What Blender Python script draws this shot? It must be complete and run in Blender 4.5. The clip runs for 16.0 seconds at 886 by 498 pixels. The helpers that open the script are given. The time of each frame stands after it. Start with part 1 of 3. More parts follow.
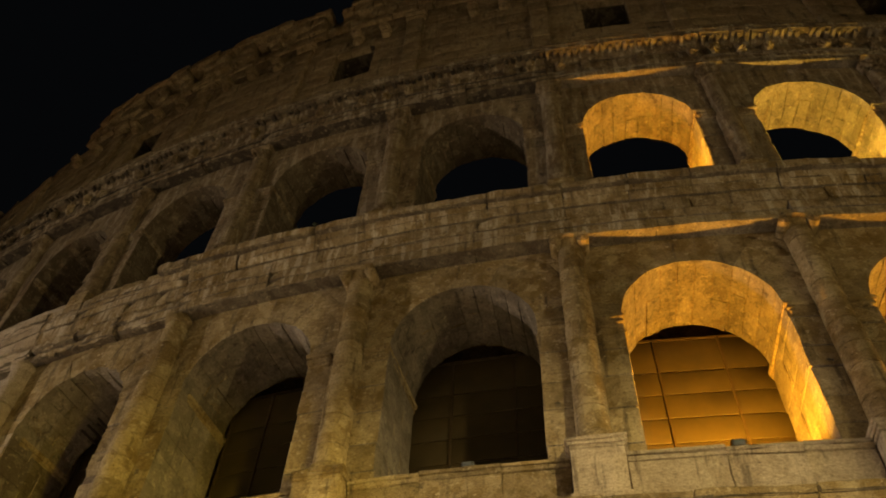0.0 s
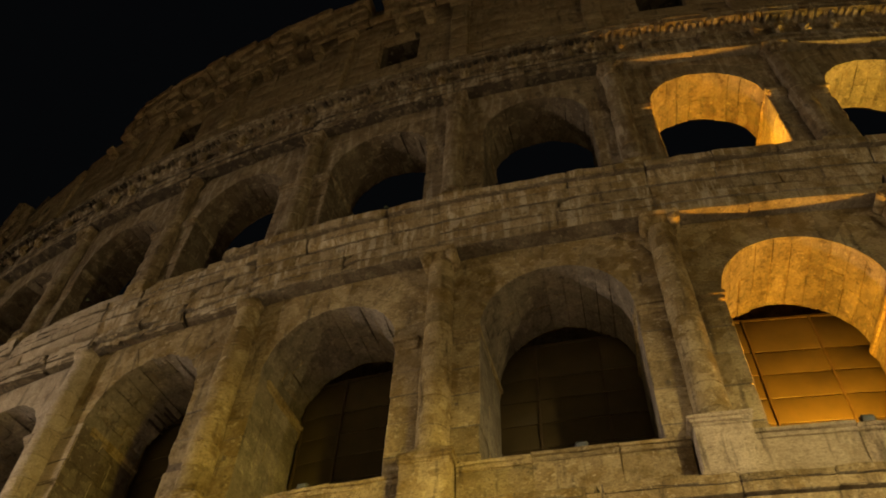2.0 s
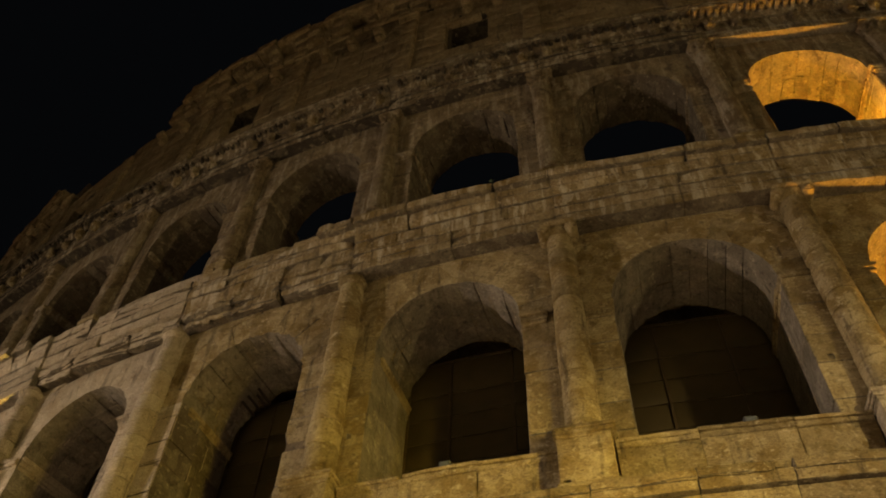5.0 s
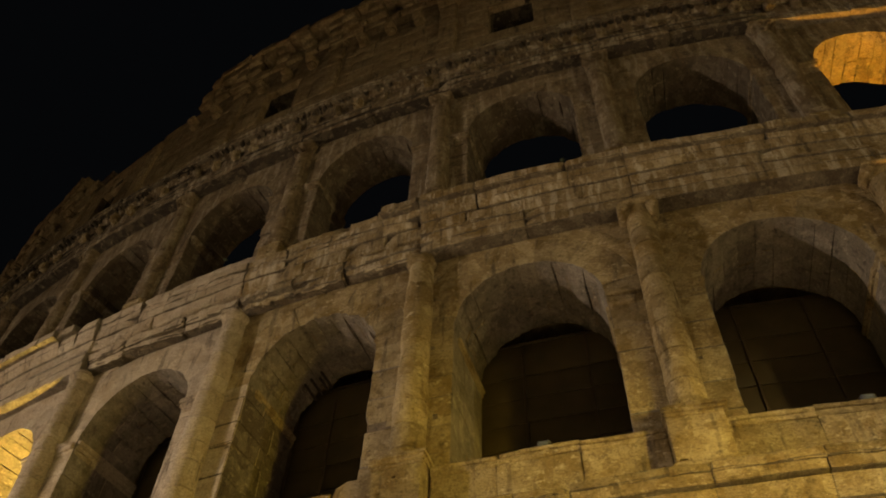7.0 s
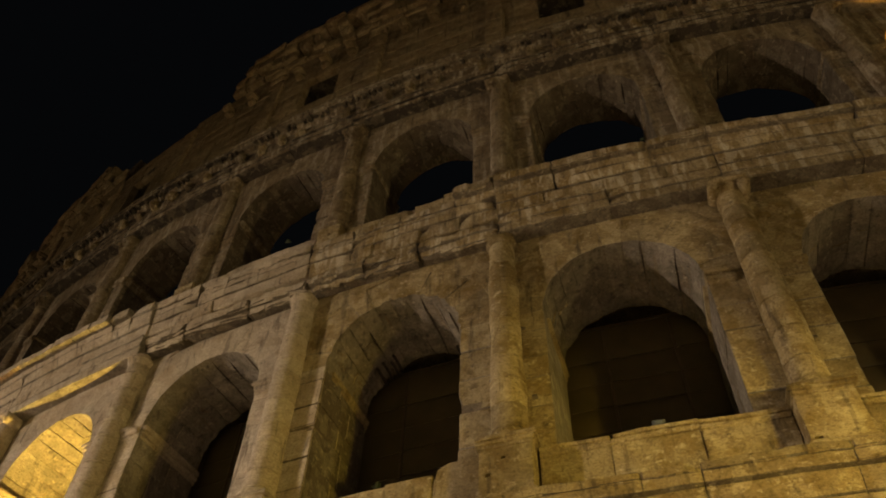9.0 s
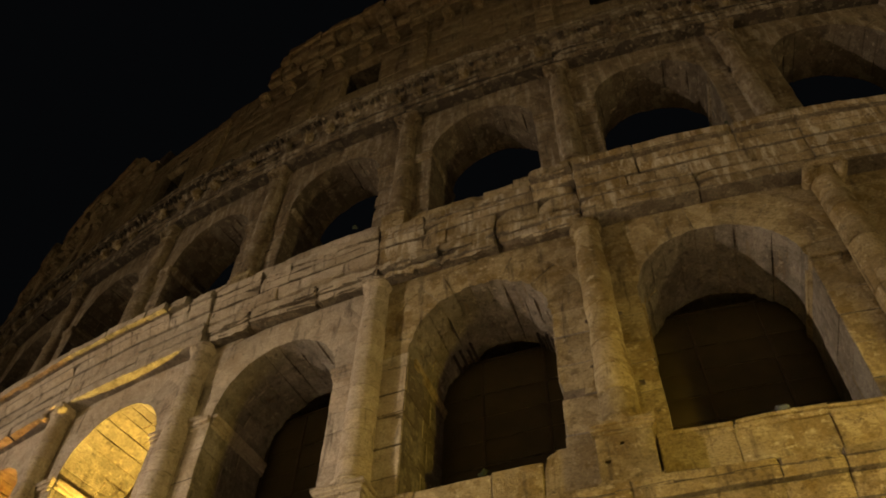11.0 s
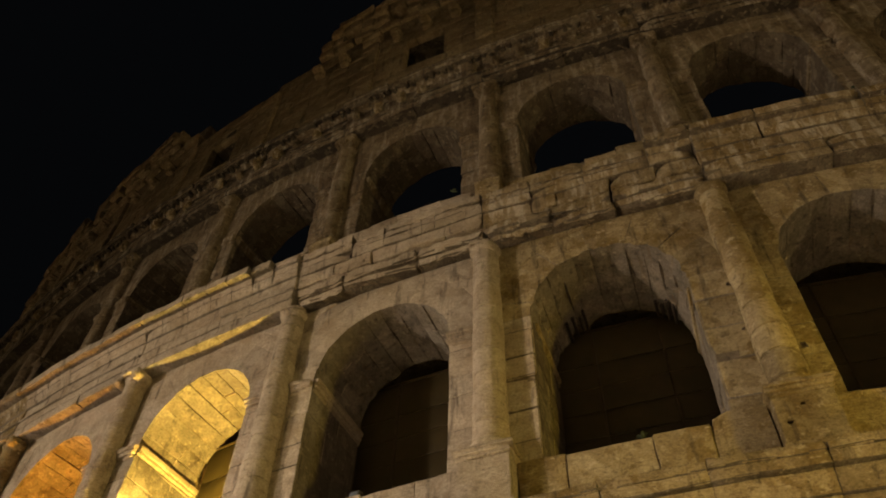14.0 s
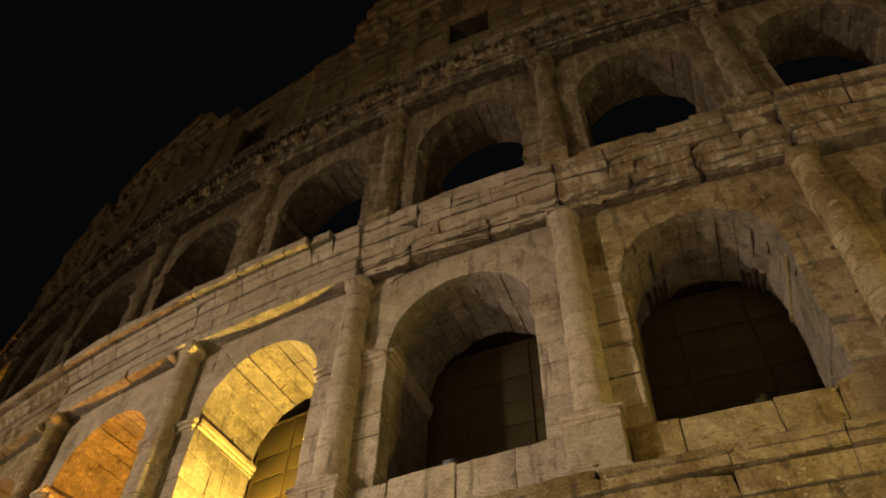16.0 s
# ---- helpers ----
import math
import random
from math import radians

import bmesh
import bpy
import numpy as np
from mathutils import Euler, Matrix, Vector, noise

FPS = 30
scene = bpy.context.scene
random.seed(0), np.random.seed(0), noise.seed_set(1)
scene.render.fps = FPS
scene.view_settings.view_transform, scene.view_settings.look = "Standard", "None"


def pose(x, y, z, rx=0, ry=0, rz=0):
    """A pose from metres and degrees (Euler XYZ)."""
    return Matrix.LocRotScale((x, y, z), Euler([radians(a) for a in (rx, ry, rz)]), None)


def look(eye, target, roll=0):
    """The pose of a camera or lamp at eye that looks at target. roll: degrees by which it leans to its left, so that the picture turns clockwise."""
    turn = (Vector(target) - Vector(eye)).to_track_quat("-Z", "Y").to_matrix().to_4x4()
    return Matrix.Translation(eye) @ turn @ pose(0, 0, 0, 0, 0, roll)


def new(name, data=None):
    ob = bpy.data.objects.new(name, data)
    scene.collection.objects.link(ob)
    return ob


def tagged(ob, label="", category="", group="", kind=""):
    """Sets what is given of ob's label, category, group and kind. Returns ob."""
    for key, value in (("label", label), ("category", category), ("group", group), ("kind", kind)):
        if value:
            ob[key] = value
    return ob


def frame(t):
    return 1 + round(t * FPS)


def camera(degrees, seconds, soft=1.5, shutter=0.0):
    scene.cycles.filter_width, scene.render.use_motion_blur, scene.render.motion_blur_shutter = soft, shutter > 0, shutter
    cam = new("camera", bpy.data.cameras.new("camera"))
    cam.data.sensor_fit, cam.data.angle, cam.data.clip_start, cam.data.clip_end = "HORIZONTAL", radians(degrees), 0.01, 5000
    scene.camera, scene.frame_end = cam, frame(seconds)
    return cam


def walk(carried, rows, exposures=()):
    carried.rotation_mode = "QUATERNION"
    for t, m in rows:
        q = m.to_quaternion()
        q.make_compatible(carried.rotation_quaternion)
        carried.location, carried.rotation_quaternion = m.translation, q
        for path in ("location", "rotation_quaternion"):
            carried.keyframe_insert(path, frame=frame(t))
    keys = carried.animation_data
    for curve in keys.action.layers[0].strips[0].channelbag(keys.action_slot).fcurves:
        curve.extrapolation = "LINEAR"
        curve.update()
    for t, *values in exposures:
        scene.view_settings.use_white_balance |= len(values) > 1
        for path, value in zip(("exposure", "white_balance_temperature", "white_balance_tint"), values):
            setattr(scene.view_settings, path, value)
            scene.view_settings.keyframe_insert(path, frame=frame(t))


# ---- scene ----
cam = camera(56.72, 16.0, 1.9)
ROWS = [
    (0.0, 7.877, -15.275, 1.394, 142.12, -2.29, 15.40),
    (0.5, 7.201, -15.214, 1.399, 142.13, -2.15, 15.48),
    (1.0, 6.510, -15.164, 1.402, 142.15, -2.05, 15.59),
    (1.5, 5.817, -15.126, 1.407, 142.17, -1.99, 15.71),
    (2.0, 5.114, -15.071, 1.434, 142.20, -1.94, 15.80),
    (2.5, 4.429, -15.010, 1.460, 142.26, -1.92, 15.83),
    (3.0, 3.756, -14.950, 1.491, 142.31, -1.93, 15.75),
    (3.5, 3.105, -14.892, 1.511, 142.37, -1.92, 15.67),
    (4.0, 2.452, -14.849, 1.521, 142.42, -1.89, 15.59),
    (6.5, -0.726, -14.621, 1.640, 142.39, -1.82, 14.96),
    (7.0, -1.392, -14.539, 1.645, 142.38, -1.75, 14.88),
    (7.5, -2.068, -14.465, 1.657, 142.38, -1.68, 14.81),
    (8.0, -2.773, -14.397, 1.668, 142.42, -1.61, 14.74),
    (8.5, -3.477, -14.351, 1.670, 142.47, -1.61, 14.56),
    (9.0, -4.177, -14.299, 1.684, 142.52, -1.58, 14.36),
    (11.5, -7.624, -14.146, 1.872, 142.60, -1.32, 13.84),
    (12.0, -8.315, -14.124, 1.874, 142.59, -1.29, 13.72),
    (12.5, -8.998, -14.059, 1.861, 142.58, -1.30, 13.46),
    (13.0, -9.665, -13.923, 1.868, 142.59, -1.36, 13.08),
    (13.5, -10.315, -13.744, 1.879, 142.58, -1.41, 12.69),
    (14.0, -10.965, -13.545, 1.873, 142.61, -1.41, 12.35),
    (14.5, -11.623, -13.344, 1.861, 142.62, -1.37, 12.11),
    (15.0, -12.281, -13.147, 1.851, 142.63, -1.33, 11.92),
    (15.5, -12.956, -12.955, 1.853, 142.65, -1.29, 11.78),
    (16.0, -13.633, -12.779, 1.883, 142.66, -1.30, 11.68),
]
walk(cam, [(t, pose(*row)) for t, *row in ROWS])

# ---- night sky and lamps ----
R, BAY = 80.50, 6.78      # plan radius of the facade and width of a bay
FIRST, LAST = -9, 3            # bays built, from axis i to axis i + 1


def world_at(s, r, z):
    """s along the facade, r inwards from the column fronts, z up."""
    a = s / R
    return Vector(((R - r) * math.sin(a), R - (R - r) * math.cos(a), z))


world = bpy.data.worlds.new("night_sky")
scene.world = world
world.use_nodes = True
world.node_tree.nodes["Background"].inputs[0].default_value = (0.75, 0.85, 1.0, 1)
world.node_tree.nodes["Background"].inputs[1].default_value = 0.0021


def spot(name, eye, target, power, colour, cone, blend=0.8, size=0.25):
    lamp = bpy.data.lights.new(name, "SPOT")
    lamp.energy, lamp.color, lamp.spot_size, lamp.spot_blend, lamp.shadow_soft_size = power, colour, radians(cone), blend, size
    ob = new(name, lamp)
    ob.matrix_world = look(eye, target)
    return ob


# unseen floods across the square and near the walk; three only added for brightness
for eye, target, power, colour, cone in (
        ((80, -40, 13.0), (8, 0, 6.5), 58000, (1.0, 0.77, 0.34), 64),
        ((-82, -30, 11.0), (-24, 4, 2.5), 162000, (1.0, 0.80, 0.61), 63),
        # added to brighten the left end of the attic
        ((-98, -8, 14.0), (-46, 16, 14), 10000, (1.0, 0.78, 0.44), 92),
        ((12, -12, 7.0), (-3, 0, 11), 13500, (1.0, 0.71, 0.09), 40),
        # this and the next are added to brighten the lower bays
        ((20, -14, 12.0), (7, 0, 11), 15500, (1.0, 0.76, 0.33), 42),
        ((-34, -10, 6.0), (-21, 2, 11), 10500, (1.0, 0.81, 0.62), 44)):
    spot("unseen_flood", eye, target, power, colour, cone, 1.0, 0.5)
# unseen down-spots along the street, added so ground bounce fills the vaults
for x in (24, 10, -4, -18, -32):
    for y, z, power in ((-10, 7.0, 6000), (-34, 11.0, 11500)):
        spot("bounce_spot", (x, y, z), (x, y - 0.5, 0), power, (1.0, 0.80, 0.48), 140, 0.6, 0.3)


def arch_lamp(bay, z, power, colour, r):
    at = world_at((bay + 0.52) * BAY, r, z)
    spot("arch_flood", at, at + Vector((0, -0.15, 1)), power * 1.1, colour, 172, 0.8, 0.12)


AMBER, GOLD, DEEP = (1.0, 0.445, 0.026), (1.0, 0.66, 0.12), (1.0, 0.43, 0.04)
for bay, z, power, colour, r in ((1, 13.95, 4400, AMBER, 1.75), (2, 13.95, 4400, AMBER, 1.75), (-4, 13.95, 6600, GOLD, 1.75), (-5, 13.95, 4640, DEEP, 1.75),
                                 (-6, 13.95, 1305, DEEP, 1.75), (1, 26.45, 3300, AMBER, 2.2), (2, 26.45, 3300, (1.0, 0.57, 0.06), 2.2),
                                 (-8, 26.45, 3770, AMBER, 2.2), (-9, 26.45, 3770, AMBER, 2.2)):
    arch_lamp(bay, z, power, colour, r)


# ---- materials ----
def nodes_of(name):
    m = bpy.data.materials.new(name)
    m.use_nodes = True
    return m, m.node_tree.nodes, m.node_tree.links, m.node_tree.nodes["Principled BSDF"]


def mapped(n, l, scale):
    g = n.new("ShaderNodeNewGeometry")
    v = n.new("ShaderNodeMapping")
    v.inputs["Scale"].default_value = scale
    l.new(g.outputs["Position"], v.inputs["Vector"])
    return v.outputs[0]


def noise_of(n, l, vec, scale, detail=4.0, rough=0.6):
    t = n.new("ShaderNodeTexNoise")
    t.inputs["Scale"].default_value, t.inputs["Detail"].default_value, t.inputs["Roughness"].default_value = scale, detail, rough
    l.new(vec, t.inputs["Vector"])
    return t.outputs["Fac"]


def ramp(n, l, fac, stops):
    r = n.new("ShaderNodeValToRGB")
    els = r.color_ramp.elements
    while len(els) < len(stops):
        els.new(0.5)
    for e, (at, col) in zip(els, stops):
        e.position, e.color = at, (*col, 1) if len(col) == 3 else col
    l.new(fac, r.inputs[0])
    return r.outputs[0]


def mix(n, l, fac, a, b, kind="MIX"):
    m = n.new("ShaderNodeMix")
    m.data_type, m.blend_type = "RGBA", kind
    for sock, val in ((m.inputs[0], fac), (m.inputs[6], a), (m.inputs[7], b)):
        if isinstance(val, (int, float)):
            sock.default_value = val
        elif isinstance(val, tuple):
            sock.default_value = (*val, 1)
        else:
            l.new(val, sock)
    return m.outputs[2]


def grey(v):
    return (v, v, v)


def travertine(name, pale, brown, soot, brown_from=0.45, soot_from=0.62, spread=0.35, streaks=0.0, flakes=0.28):
    m, n, l, b = nodes_of(name)
    pos = mapped(n, l, (1, 1, 1))
    bed = mapped(n, l, (1.1, 1.1, 2.1))
    fall = mapped(n, l, (2.6, 2.6, 0.36))
    big = noise_of(n, l, pos, 0.42, 5)
    mid = noise_of(n, l, pos, 1.9, 6, 0.65)
    fine = noise_of(n, l, bed, 9.0, 5, 0.7)
    col = mix(n, l, ramp(n, l, big, ((brown_from - 0.13, grey(0)), (brown_from + 0.17, grey(1)))), pale, brown)
    col = mix(n, l, ramp(n, l, mid, ((0.42, grey(0)), (0.66, grey(0.75)))), col, mix(n, l, 0.55, brown, pale))
    col = mix(n, l, ramp(n, l, fine, ((0.28, grey(0.4)), (0.52, grey(0)))), col, soot, "MIX")
    spots = noise_of(n, l, pos, 0.95, 7, 0.62)
    col = mix(n, l, ramp(n, l, spots, ((0.54, grey(0)), (0.59, grey(0.7)))), col, pale)
    col = mix(n, l, ramp(n, l, spots, ((0.40, grey(0.75)), (0.45, grey(0)))), col, brown)
    blots = noise_of(n, l, pos, 2.7, 8, 0.7)
    col = mix(n, l, ramp(n, l, blots, ((0.56, grey(0)), (0.66, grey(0.6)))), col, mix(n, l, 0.45, soot, brown))
    # flakes: crusts and clean breaks with ragged outlines
    warp = n.new("ShaderNodeMixRGB")
    warp.inputs[0].default_value = 0.36
    ripple = n.new("ShaderNodeTexNoise")
    ripple.inputs["Scale"].default_value, ripple.inputs["Detail"].default_value = 2.2, 9.0
    ripple.inputs["Roughness"].default_value = 0.72
    l.new(pos, ripple.inputs["Vector"])
    l.new(pos, warp.inputs[1])
    l.new(ripple.outputs["Color"], warp.inputs[2])
    cell = n.new("ShaderNodeTexVoronoi")
    cell.inputs["Scale"].default_value = 4.4
    l.new(warp.outputs[0], cell.inputs["Vector"])
    pick = n.new("ShaderNodeSeparateColor")
    l.new(cell.outputs["Color"], pick.inputs[0])
    col = mix(n, l, ramp(n, l, pick.outputs[0], ((0.66, grey(0)), (0.74, grey(flakes)))), col, mix(n, l, 0.35, pale, (0.62, 0.53, 0.37)))
    col = mix(n, l, ramp(n, l, pick.outputs[1], ((0.64, grey(0)), (0.74, grey(flakes * 0.9)))), col, mix(n, l, 0.25, brown, soot))
    drips = noise_of(n, l, fall, 1.5, 5, 0.6)
    if streaks:
        col = mix(n, l, ramp(n, l, drips, ((0.53, grey(0)), (0.60, grey(streaks)))), col, mix(n, l, 0.5, pale, (0.72, 0.66, 0.55)))
        runs = noise_of(n, l, mapped(n, l, (5.0, 5.0, 0.5)), 1.6, 4, 0.6)
        col = mix(n, l, ramp(n, l, runs, ((0.55, grey(0)), (0.63, grey(0.6 * streaks)))), col, mix(n, l, 0.6, soot, brown))
    col = mix(n, l, ramp(n, l, drips, ((0.30, grey(0.7)), (0.43, grey(0)))), col, soot)
    col = mix(n, l, ramp(n, l, mid, ((soot_from, grey(0)), (soot_from + 0.12, grey(0.8)))), col, soot)
    pits = n.new("ShaderNodeTexVoronoi")
    pits.inputs["Scale"].default_value = 5.5
    l.new(mapped(n, l, (1, 1, 2.2)), pits.inputs["Vector"])
    hole = ramp(n, l, pits.outputs["Distance"], ((0.10, grey(0)), (0.24, grey(1))))
    crev = noise_of(n, l, mapped(n, l, (1, 1, 1.7)), 5.0, 9, 0.78)
    worn_in = ramp(n, l, crev, ((0.35, grey(1)), (0.42, grey(0))))
    col = mix(n, l, mix(n, l, ramp(n, l, mid, ((0.42, grey(0.0)), (0.59, grey(0.76)))), (0, 0, 0), worn_in), col, soot)
    patch = ramp(n, l, big, ((0.47, grey(0)), (0.62, grey(0.35))))
    col = mix(n, l, patch, col, mix(n, l, hole, soot, col))
    grain = noise_of(n, l, mapped(n, l, (1, 1, 1.5)), 15.0, 7, 0.8)
    col = mix(n, l, 1.0, col, ramp(n, l, grain, ((0.34, grey(0.52)), (0.46, grey(0.95)), (0.66, grey(1.30)))), "MULTIPLY")
    bedding = noise_of(n, l, mapped(n, l, (0.8, 0.8, 8.0)), 2.2, 6, 0.65)
    seams = ramp(n, l, bedding, ((0.455, grey(0)), (0.485, grey(0.6)), (0.515, grey(0))))
    col = mix(n, l, mix(n, l, ramp(n, l, blots, ((0.40, grey(0.15)), (0.56, grey(0.9)))), (0, 0, 0), seams), col, mix(n, l, 0.5, soot, brown))
    flecks = noise_of(n, l, mapped(n, l, (1, 1, 1.4)), 4.5, 8, 0.72)
    col = mix(n, l, ramp(n, l, flecks, ((0.585, grey(0)), (0.63, grey(min(0.8, flakes * 2))))), col, mix(n, l, 0.5, pale, (0.70, 0.60, 0.43)))
    col = mix(n, l, ramp(n, l, flecks, ((0.36, grey(min(0.8, flakes * 2))), (0.405, grey(0)))), col, mix(n, l, 0.45, brown, soot))
    info = n.new("ShaderNodeObjectInfo")
    tone = ramp(n, l, info.outputs["Random"], ((0.0, (1 - spread * 0.5, 1 - spread * 0.53, 1 - spread * 0.56)), (0.5, (1, 0.97, 0.94)), (1.0, (1 + spread * 0.25,) * 3)))
    col = mix(n, l, 1.0, col, tone, "MULTIPLY")
    l.new(col, b.inputs["Base Color"])
    b.inputs["Roughness"].default_value = 0.92
    b.inputs["Specular IOR Level"].default_value = 0.2
    h = mix(n, l, 0.6, fine, grain)
    h = mix(n, l, 0.35, h, mid)
    h = mix(n, l, 0.3, h, crev)
    h = mix(n, l, 0.15, h, bedding)
    h = mix(n, l, patch, h, hole, "MULTIPLY")
    bump = n.new("ShaderNodeBump")
    bump.inputs["Strength"].default_value, bump.inputs["Distance"].default_value = 1.0, 0.22
    l.new(h, bump.inputs["Height"])
    l.new(bump.outputs[0], b.inputs["Normal"])
    return m


PALE, TAN, BROWN, SOOT = (0.52, 0.44, 0.33), (0.42, 0.33, 0.22), (0.215, 0.147, 0.052), (0.045, 0.034, 0.024)
STONE = travertine("weathered_travertine", (0.45, 0.36, 0.205), BROWN, SOOT, 0.47, 0.62, 0.5, 0.0, 0.34)
CLEAN = travertine("cleaned_travertine", PALE, (0.38, 0.30, 0.20), SOOT, 0.55, 0.68, 0.25, 0.0, 0.22)
# vault stone is toned down, with some soffit and jamb shade in it
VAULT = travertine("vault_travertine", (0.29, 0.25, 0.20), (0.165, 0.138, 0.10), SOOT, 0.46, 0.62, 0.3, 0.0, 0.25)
STAINED = travertine("stained_travertine", (0.40, 0.322, 0.205), BROWN, SOOT, 0.44, 0.62, 0.35, 0.72, 0.3)
ATTIC = travertine("attic_travertine", (0.37, 0.288, 0.172), (0.23, 0.162, 0.083), SOOT, 0.46, 0.6, 0.3)
# darker copy of the vault stone; the difference is painted shade
VAULT_SHADED = travertine("shaded_vault_travertine", (0.15, 0.118, 0.08), (0.10, 0.078, 0.052), SOOT, 0.46, 0.62, 0.2)
# third-storey stone, a darker tone than the second storey's
HIGH = travertine("dark_streaked_travertine", (0.265, 0.208, 0.13), (0.165, 0.118, 0.064), SOOT, 0.44, 0.58, 0.3, 0.4)
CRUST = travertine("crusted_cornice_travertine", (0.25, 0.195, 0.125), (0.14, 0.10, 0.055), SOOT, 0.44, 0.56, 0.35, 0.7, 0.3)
# near-black stone for window recesses and upper undersides, where shade is painted in
DEEP_SHADE = travertine("deep_shade_stone", (0.07, 0.055, 0.04), (0.045, 0.035, 0.025), (0.02, 0.016, 0.012), 0.5, 0.6, 0.1)
# dark stone whose colour supplies the shade under ledges and on one jamb
UNDER = travertine("shaded_travertine", (0.19, 0.155, 0.11), (0.12, 0.095, 0.065), SOOT, 0.46, 0.58, 0.2)
CORE = travertine("mortar_core", (0.24, 0.19, 0.13), (0.16, 0.12, 0.075), (0.05, 0.04, 0.03), 0.5, 0.6, 0.1)


def plain(name, colour, rough, metal=0.0, scale=3.0, var=0.25):
    m, n, l, b = nodes_of(name)
    f = noise_of(n, l, mapped(n, l, (1, 1, 1)), scale, 5)
    dark = tuple(v * (1 - var) for v in colour)
    lite = tuple(min(1, v * (1 + var)) for v in colour)
    l.new(ramp(n, l, f, ((0.3, dark), (0.7, lite))), b.inputs["Base Color"])
    b.inputs["Roughness"].default_value, b.inputs["Metallic"].default_value = rough, metal
    return m


SHEET = plain("brown_sheet_panel", (0.068, 0.049, 0.018), 0.6, 0.0, 1.2, 0.22)
RAIL = plain("brown_steel_frame", (0.085, 0.058, 0.028), 0.5, 0.2, 4, 0.3)
STEEL = plain("grey_lamp_housing", (0.075, 0.078, 0.08), 0.5, 0.3, 12, 0.3)
LENS = plain("lamp_glass", (0.10, 0.11, 0.12), 0.15, 0.0, 12, 0.1)
LEAF = plain("weed_leaf", (0.035, 0.045, 0.018), 0.8, 0.0, 20, 0.4)
IRON = plain("rusty_iron", (0.05, 0.035, 0.025), 0.8, 0.2, 14, 0.4)
# pale enough to throw the down-spots' light up into the vaults
PAVING = plain("worn_paving", (0.27, 0.24, 0.20), 0.85, 0.0, 0.8, 0.35)

# ---- shaping ----
rng = random.Random(4)
WAVES = [(np.array([rng.gauss(0, 1) for _ in range(3)]) * k, rng.uniform(0, 6.28), a) for k, a in ((1.3, 1.0), (1.9, 0.9), (2.8, 0.7), (4.0, 0.55), (6.0, 0.4), (9.0, 0.28)) for _ in range(2)]


def rough_at(p, shift):
    out = np.zeros(len(p))
    for k, ph, a in WAVES:
        out += a * np.sin(p @ k + ph + shift)
    return out / 2.2


def bend(p):
    a = p[:, 0] / R
    q = R - p[:, 1]
    return np.stack([q * np.sin(a), R - q * np.cos(a), p[:, 2]], 1)


def obj(name, verts, faces, material, parent=None, label="", smooth=40, facing=None):
    verts = np.asarray(verts, float)
    mid = verts.mean(0)
    me = bpy.data.meshes.new(name)
    me.from_pydata((verts - mid).tolist(), [], faces)
    me.materials.append(material)
    if facing is not None:              # the outward faces of a block that differs within
        me.materials.append(facing)
        for k, p in enumerate(me.polygons):
            out = Vector(((verts[p.vertices[0]][0]), verts[p.vertices[0]][1] - R, 0)).normalized()
            if p.normal.dot(out) > 0.75:
                p.material_index = 1
    if smooth:
        me.shade_smooth()
        me.set_sharp_from_angle(angle=radians(smooth))
    ob = new(name, me)
    base = Vector((0, 0, 0))
    if parent is not None:
        ob.parent = parent
        base = parent["base"] if "base" in parent else (0, 0, 0)
    ob.location = [m - c for m, c in zip(mid.tolist(), base)]
    ob["base"] = mid.tolist()
    if label:
        ob["label"] = label
    return ob


LATTICE = {}


def lattice(nu, nv, nw):
    """Surface lattice of a box: integer places of the corners and the quads between them."""
    key = (nu, nv, nw)
    if key not in LATTICE:
        ids, places, faces = {}, [], []

        def at(*c):
            if c not in ids:
                ids[c] = len(places)
                places.append(c)
            return ids[c]
        for j in range(nv):
            for i in range(nu):
                faces.append((at(i, j, 0), at(i, j + 1, 0), at(i + 1, j + 1, 0), at(i + 1, j, 0)))
                faces.append((at(i, j, nw), at(i + 1, j, nw), at(i + 1, j + 1, nw), at(i, j + 1, nw)))
        for k in range(nw):
            for i in range(nu):
                faces.append((at(i, 0, k), at(i + 1, 0, k), at(i + 1, 0, k + 1), at(i, 0, k + 1)))
                faces.append((at(i, nv, k), at(i, nv, k + 1), at(i + 1, nv, k + 1), at(i + 1, nv, k)))
            for j in range(nv):
                faces.append((at(0, j, k), at(0, j, k + 1), at(0, j + 1, k + 1), at(0, j + 1, k)))
                faces.append((at(nu, j, k), at(nu, j + 1, k), at(nu, j + 1, k + 1), at(nu, j, k + 1)))
        LATTICE[key] = np.array(places), faces
    return LATTICE[key]


def steps(n, size, edge):
    e = min(edge / max(size, 1e-3), 0.3)
    return np.array([0.0, *np.linspace(e, 1 - e, n - 1), 1.0])


